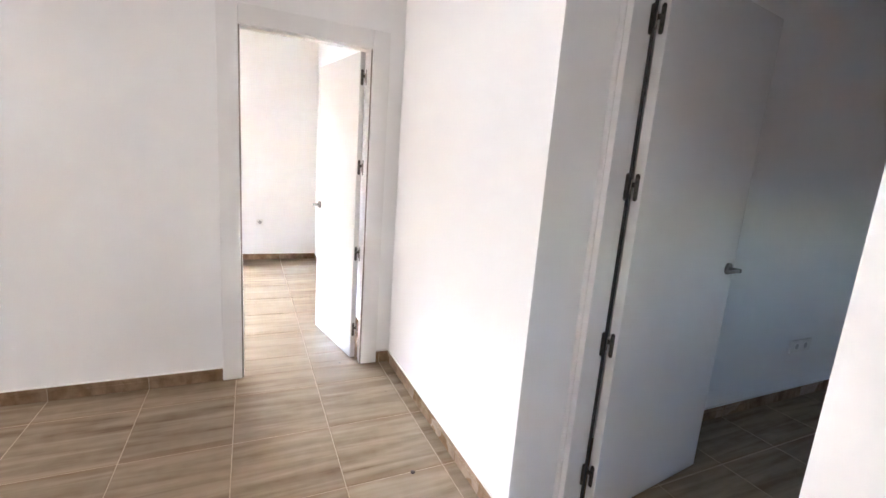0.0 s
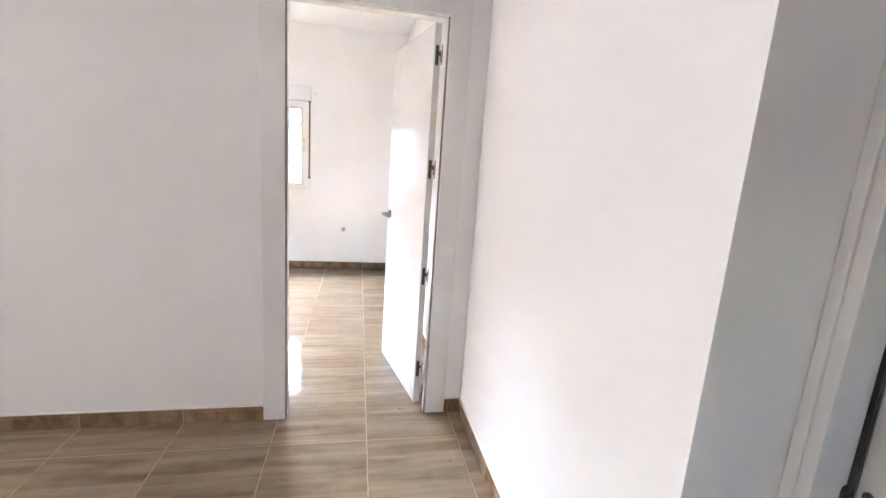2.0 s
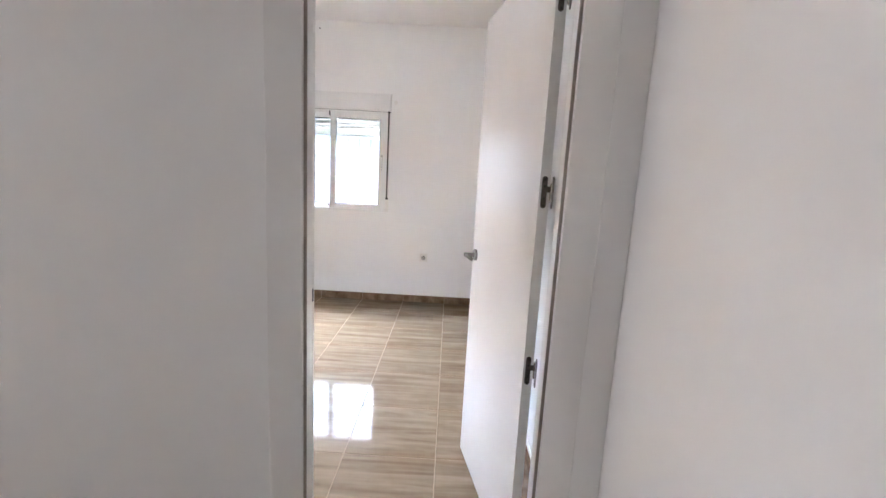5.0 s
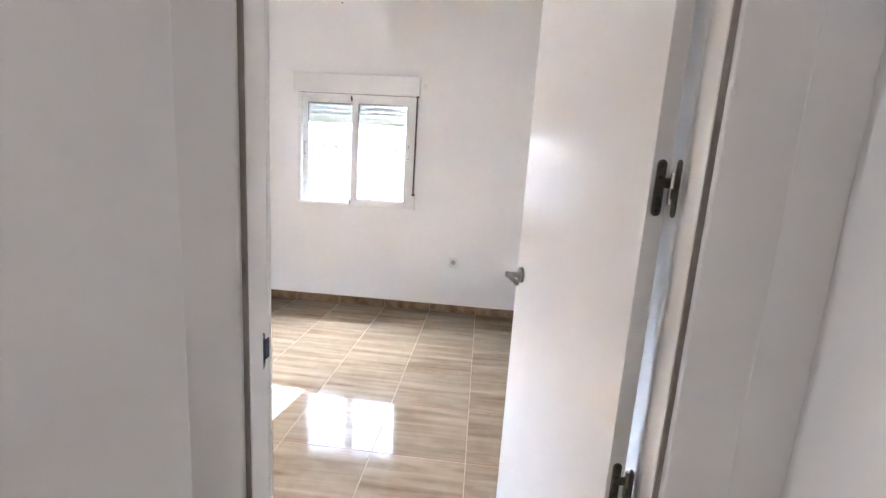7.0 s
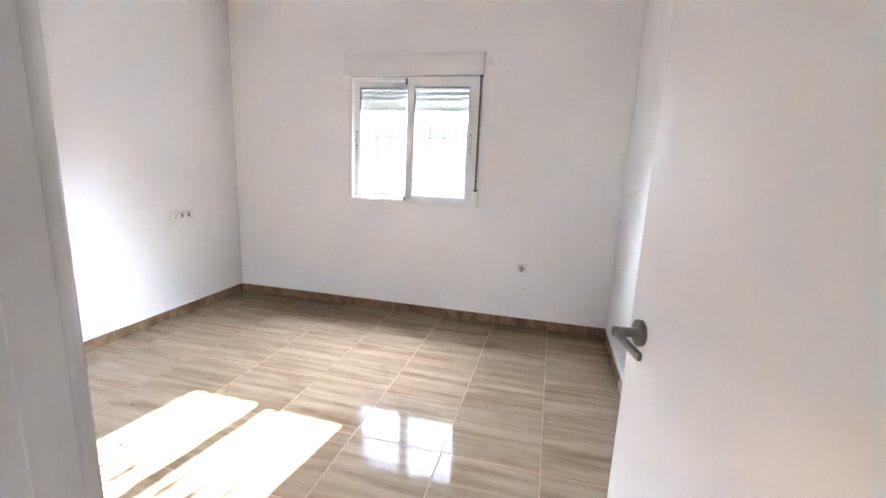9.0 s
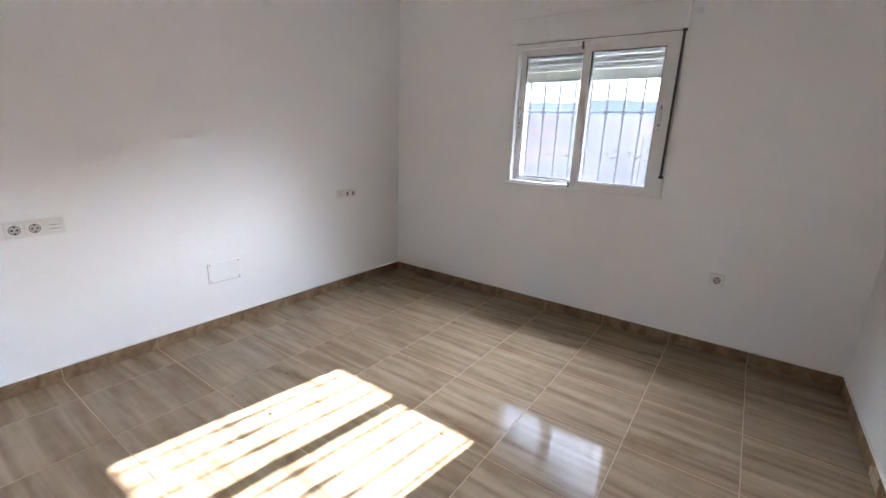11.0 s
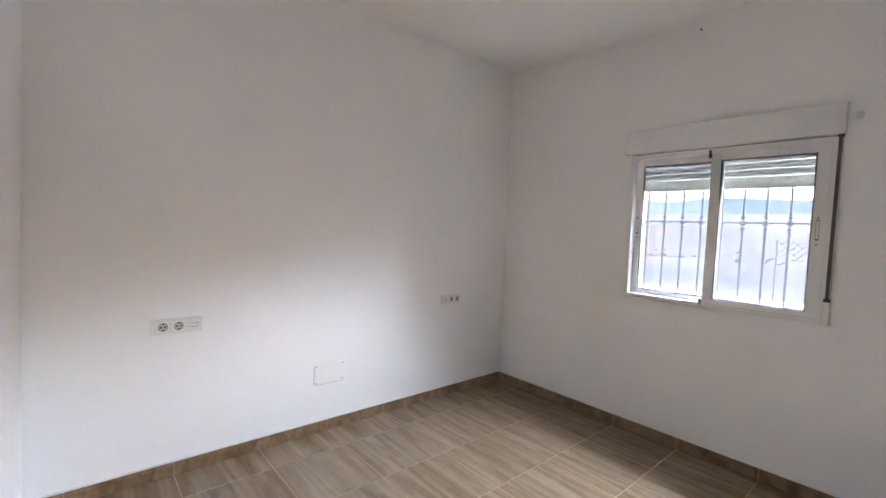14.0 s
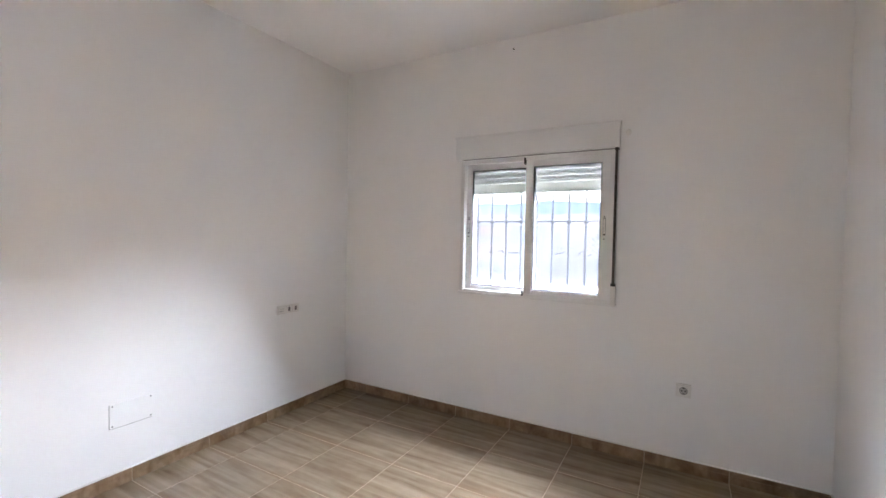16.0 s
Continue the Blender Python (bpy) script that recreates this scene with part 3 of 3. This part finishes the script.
cov = base("access_cover", west(1.573, 0.393), "white screwed access cover flush on the bedroom wall", "access cover")
part("cover", block(B(), -0.108, 0.108, -0.004, 0.001, -0.067, 0.067, 0.0015), M_WALL, cov)
# grey strips on the left and lower edge paint the cover's shadow line
bm = B()
block(bm, -0.1105, -0.108, -0.0012, 0.0005, -0.0695, 0.067)
block(bm, -0.1105, 0.108, -0.0012, 0.0005, -0.0695, -0.067)
part("gap", bm, M_WELL, cov, "thin grey strip painted as a shadow line")
for sx in (-0.096, 0.096):
    for sz in (-0.054, 0.056):
        part("screw", rod(B(), (sx, -0.0035, sz), (sx, -0.0055, sz), 0.0042, 10), M_STEEL, cov, "small steel screw", True)

# small marks on the window wall
nail = link("nail", rod(B(), (0, -0.012, 0), (0, 0.002, 0), 0.005, 10), M_HOLE, None, True)
nail.matrix_world = pose(-1.345, ROOM_N, 2.765)
tagged(nail, "small dark nail high on the window wall", "nail")
patch = link("filler_patch", ball(B(), (0, 0, 0), 0.018, (1, 0.12, 1.2)), M_PLASTIC, None, True)
patch.matrix_world = pose(-0.562, ROOM_N, 2.09)
tagged(patch, "small dab of filler beside the shutter box", "filler patch")

# ---- crumbs of dirt on the floor ----
rng = random.Random(5)
for x, y, r in ((0.335, -1.135, 0.011), (-2.065, 1.44, 0.007), (-1.82, 1.18, 0.008), (-2.09, 1.14, 0.006), (-2.76, 1.02, 0.007),
                (0.215, 0.66, 0.006), (0.225, 0.035, 0.006), (-1.70, 1.70, 0.005), (0.42, -0.42, 0.005)):
    bm = B()
    bmesh.ops.create_icosphere(bm, subdivisions=2, radius=r)
    for v in bm.verts:
        v.co *= rng.uniform(0.7, 1.15)
        v.co.z *= 0.55
    low = min(v.co.z for v in bm.verts)
    ob = link("crumb", bm, M_CRUMB, None, True)
    ob.location = (x, y, -low)
    tagged(ob, "small dark crumb of dirt on the tiled floor", "dirt", "dirt crumbs")

# ---- outside ----
def rise(x, y):
    d = max(0.0, y - 30.0)
    h = 0.057 * d * min(1.0, d / 260.0) + 0.9 * noise.noise((x * 0.012, y * 0.012, 3)) * min(1, d / 60)
    return -0.55 + h


bm = B()
xs = [-3000, -1600, -900, -520, -300, -180, -110, -70, -45, -28, -18, -10, -5, 0, 5, 10, 18, 28, 45, 70, 110, 180, 300, 520, 900, 1600, 3000]
ys = [-3000, -1200, -500, -200, -80, -30, 0, 6, 12, 20, 30, 42, 56, 75, 100, 130, 170, 220, 280, 350, 440, 560, 720, 950, 1300, 1900, 3000]
grid = [[bm.verts.new((x, y, rise(x, y))) for x in xs] for y in ys]
for j in range(len(ys) - 1):
    for i in range(len(xs) - 1):
        bm.faces.new((grid[j][i], grid[j][i + 1], grid[j + 1][i + 1], grid[j + 1][i]))
tagged(link("ground", bm, M_EARTH, None, True), "dry stony scrubland rising towards the hills", "ground", kind="structure")

bm = B()
N = 90
for row, (dist, hgt, seed) in enumerate(((2500, 245, 1.0), (2900, 310, 7.0))):
    crest, foot = [], []
    for i in range(N + 1):
        a = radians(-80 + 160 * i / N)
        x, y = dist * math.sin(a), dist * math.cos(a)
        h = hgt * (0.78 + 0.50 * noise.noise((a * 3.1, seed, 0)) + 0.10 * noise.noise((a * 13, seed, 4)))
        crest.append(bm.verts.new((x, y, h)))
        foot.append(bm.verts.new((x * 0.8, y * 0.8, -30)))
    for i in range(N):
        bm.faces.new((foot[i], foot[i + 1], crest[i + 1], crest[i]))
tagged(link("backdrop", bm, M_HILL, None, True), "range of hills on the horizon, blue haze in their colour", "hills", kind="structure")

bm = block(B(), -30, 30, OUT_N + 0.002, 18.0, -0.62, -0.50, 0.01, 1)
tagged(link("yard", bm, M_YARD), "pale dusty concrete yard behind the house", "yard", kind="structure")

# scrub: low tufts of many small leaf blades
bm = B()
rng = random.Random(11)
for k in range(1000):
    y = 45 + 220 * rng.random() ** 1.4
    x = -0.22 * y + rng.uniform(-0.55, 0.45) * y
    s = rng.uniform(0.08, 0.30)
    z0 = rise(x, y)
    for b in range(14):
        a, t = rng.uniform(0, 6.283), rng.uniform(0.1, 1.2)
        tip = Vector((x + s * math.cos(a) * t, y + s * math.sin(a) * t, z0 + s * rng.uniform(0.3, 0.95)))
        root = Vector((x + 0.25 * s * math.cos(a), y + 0.25 * s * math.sin(a), z0 - 0.05))
        side = Vector((-math.sin(a), math.cos(a), 0)) * s * 0.14
        bm.faces.new([bm.verts.new(c) for c in (root - side, root + side, tip + side * 0.6, tip - side * 0.6)])
tagged(link("scrub", bm, M_BUSH), "low dry scrub bushes dotted over the land", "scrub", kind="stuff")

# chain link fence
fence = base("chain_link_fence", pose(0, 14.0, -0.55), "short length of rusty chain link fence on thin posts", "fence")
FX0, FX1, FB, FH = -2.9, -1.5, 1.52, 0.50
for i in range(3):
    x = FX0 + (FX1 - FX0) * i / 2
    part("post", rod(B(), (x, 0, 0.0), (x, 0, FB + FH + 0.03), 0.016, 10), M_WIRE, fence, "", True)
bm = B()
k = FX0 - FH
while k < FX1:
    for s in (1, -1):
        a, b_ = max(k, FX0), min(k + FH, FX1)
        if a < b_:
            za, zb = a - k, b_ - k
            if s < 0:
                za, zb = FH - za, FH - zb
            rod(bm, (a, s * 0.006, FB + za), (b_, s * 0.006, FB + zb), 0.011, 5)
    k += 0.17
part("mesh", bm, M_WIRE, fence, "diamond wire mesh")

# ---- floors and skirting, laid piece by piece ----
P, X0, Y0, J = 0.449, 0.040, 0.223, 0.0046      # pitch, grid origin, joint
setting("subfloor", [(HALL_W - 0.2, DARK_E + 0.2, HALL_S - 0.2, 0.2, -0.12, -0.012), (HALL_W - 0.2, 0.8, 0.2, OUT_N - 0.01, -0.12, -0.012)], M_SLAB, "mortar bed under the tiles", "floor")
floor = base("floor", pose(0, 0, 0), "glossy beige wood-look ceramic floor tiles with tan joints", "floor", kind="structure")
tile_cache = {}


def tile_mesh(w, d, cache, mat, h=0.011, bev=0.0014):
    key = (round(w, 3), round(d, 3), mat.name)
    if key not in cache:
        bm = block(B(), -w / 2, w / 2, -d / 2, d / 2, -h, 0.0)
        top = [e for e in bm.edges if all(v.co.z > -1e-6 for v in e.verts)]
        bmesh.ops.bevel(bm, geom=top, offset=bev, segments=1, affect="EDGES")
        me = bpy.data.meshes.new("tile")
        bm.to_mesh(me)
        bm.free()
        me.materials.append(mat)
        cache[key] = me
    return cache[key]


rng = random.Random(3)
zones = [(HALL_W, HALL_E, HALL_S, 0.0), (HALL_E, SIDE_X, SIDE_Y0, SIDE_Y1), (DOOR_L + 0.003, DOOR_R - 0.003, 0.0, ROOM_S),
         (ROOM_W, ROOM_E, ROOM_S, ROOM_N), (SIDE_X, DARK_E, DARK_S, DARK_N),
         (-4.5, -3.7, 0.0, 0.082), (HALL_W, -3.2, 0.082, 3.4)]
for zx0, zx1, zy0, zy1 in zones:
    setting("grout_bed", [(zx0, zx1, zy0, zy1, -0.011, -0.0016)], M_GROUT, "tan grout between floor tiles", "grout")
    i0, i1 = math.floor((zx0 - X0) / P), math.ceil((zx1 - X0) / P)
    j0, j1 = math.floor((zy0 - Y0) / P), math.ceil((zy1 - Y0) / P)
    for i in range(i0, i1):
        for j in range(j0, j1):
            a, b_ = max(zx0, X0 + i * P + J / 2), min(zx1, X0 + (i + 1) * P - J / 2)
            c, d = max(zy0, Y0 + j * P + J / 2), min(zy1, Y0 + (j + 1) * P - J / 2)
            if b_ - a < 0.012 or d - c < 0.012:
                continue
            o = new("tile", tile_mesh(b_ - a, d - c, tile_cache, M_TILE))
            o.parent = floor
            o.location = ((a + b_) / 2, (c + d) / 2, rng.uniform(-0.0004, 0.0003))
            o.rotation_euler = (rng.uniform(-0.0009, 0.0009), rng.uniform(-0.0009, 0.0009), 0)

SK_H, SK_T = 0.076, 0.011
skirt_cache = {}


def skirt_mesh(w):
    key = round(w, 3)
    if key not in skirt_cache:
        bm = B()
        block(bm, -w / 2, w / 2, -SK_T, 0.001, 0.001, 0.0485, 0.0012, 1)
        block(bm, -w / 2, w / 2, -SK_T - 0.0015, 0.001, 0.0540, SK_H, 0.003, 2)
        block(bm, -w / 2, w / 2, -SK_T + 0.003, 0.001, 0.047, 0.056)
        me = bpy.data.meshes.new("skirting_tile")
        bm.to_mesh(me)
        bm.free()
        me.materials.append(M_SKIRT)
        skirt_cache[key] = me
    return skirt_cache[key]


def skirting(axis, at, a, b, turn, label="brown ceramic skirting tiles with pale joints"):
    """A run of skirting tiles along x (axis 0) or y (axis 1) from a to b, whose joints follow the floor's."""
    run = base("baseboard", pose(0, 0, 0), label, "baseboard", kind="structure")
    o0 = X0 if axis == 0 else Y0
    bm = B()
    e = 0.0035
    s = {0: (0, -1), 180: (0, 1), 90: (1, 0), -90: (-1, 0)}[turn]
    if axis == 0:
        block(bm, a, b, at, at + s[1] * (SK_T - e), 0.0, SK_H - 0.002)
    else:
        block(bm, at, at + s[0] * (SK_T - e), a, b, 0.0, SK_H - 0.002)
    part("grout", bm, M_GROUT, run, "pale grout")
    bm = B()
    if axis == 0:
        block(bm, a, b, at, at + s[1] * 0.010, SK_H - 0.001, SK_H + 0.0045)
    else:
        block(bm, at, at + s[0] * 0.010, a, b, SK_H - 0.001, SK_H + 0.0045)
    part("caulk", bm, M_PLASTIC, run, "white caulk line")
    k = math.floor((a - o0) / P)
    while o0 + k * P < b:
        p, q = max(a, o0 + k * P + J / 2), min(b, o0 + (k + 1) * P - J / 2)
        k += 1
        if q - p < 0.012:
            continue
        o = new("skirting_tile", skirt_mesh(q - p))
        o.parent = run
        m = (p + q) / 2
        o.location = (m, at, 0) if axis == 0 else (at, m, 0)
        o.rotation_euler = (0, 0, radians(turn))


CO = 0.010 + CAS_W
skirting(0, 0.0, -3.7, IN_L - CO - 0.001, 0)
skirting(0, 0.0, IN_R + CO + 0.001, HALL_E - 0.012, 0)
skirting(1, HALL_E, SIDE_Y1 + 0.001, -0.001, -90)
skirting(1, HALL_E, HALL_S, SIDE_Y0, -90)
skirting(0, SIDE_Y1, HALL_E + 0.001, SIDE_X, 0)
skirting(0, ROOM_N, ROOM_W + 0.001, ROOM_E - 0.001, 0)
skirting(1, ROOM_W, ROOM_S, ROOM_N - 0.013, 90)
skirting(1, ROOM_E, ROOM_S, ROOM_N - 0.013, -90)
skirting(0, ROOM_S, ROOM_W + 0.013, IN_L - CO - 0.001, 180)
skirting(0, DARK_N, SIDE_X + 0.12, DARK_E, 0)
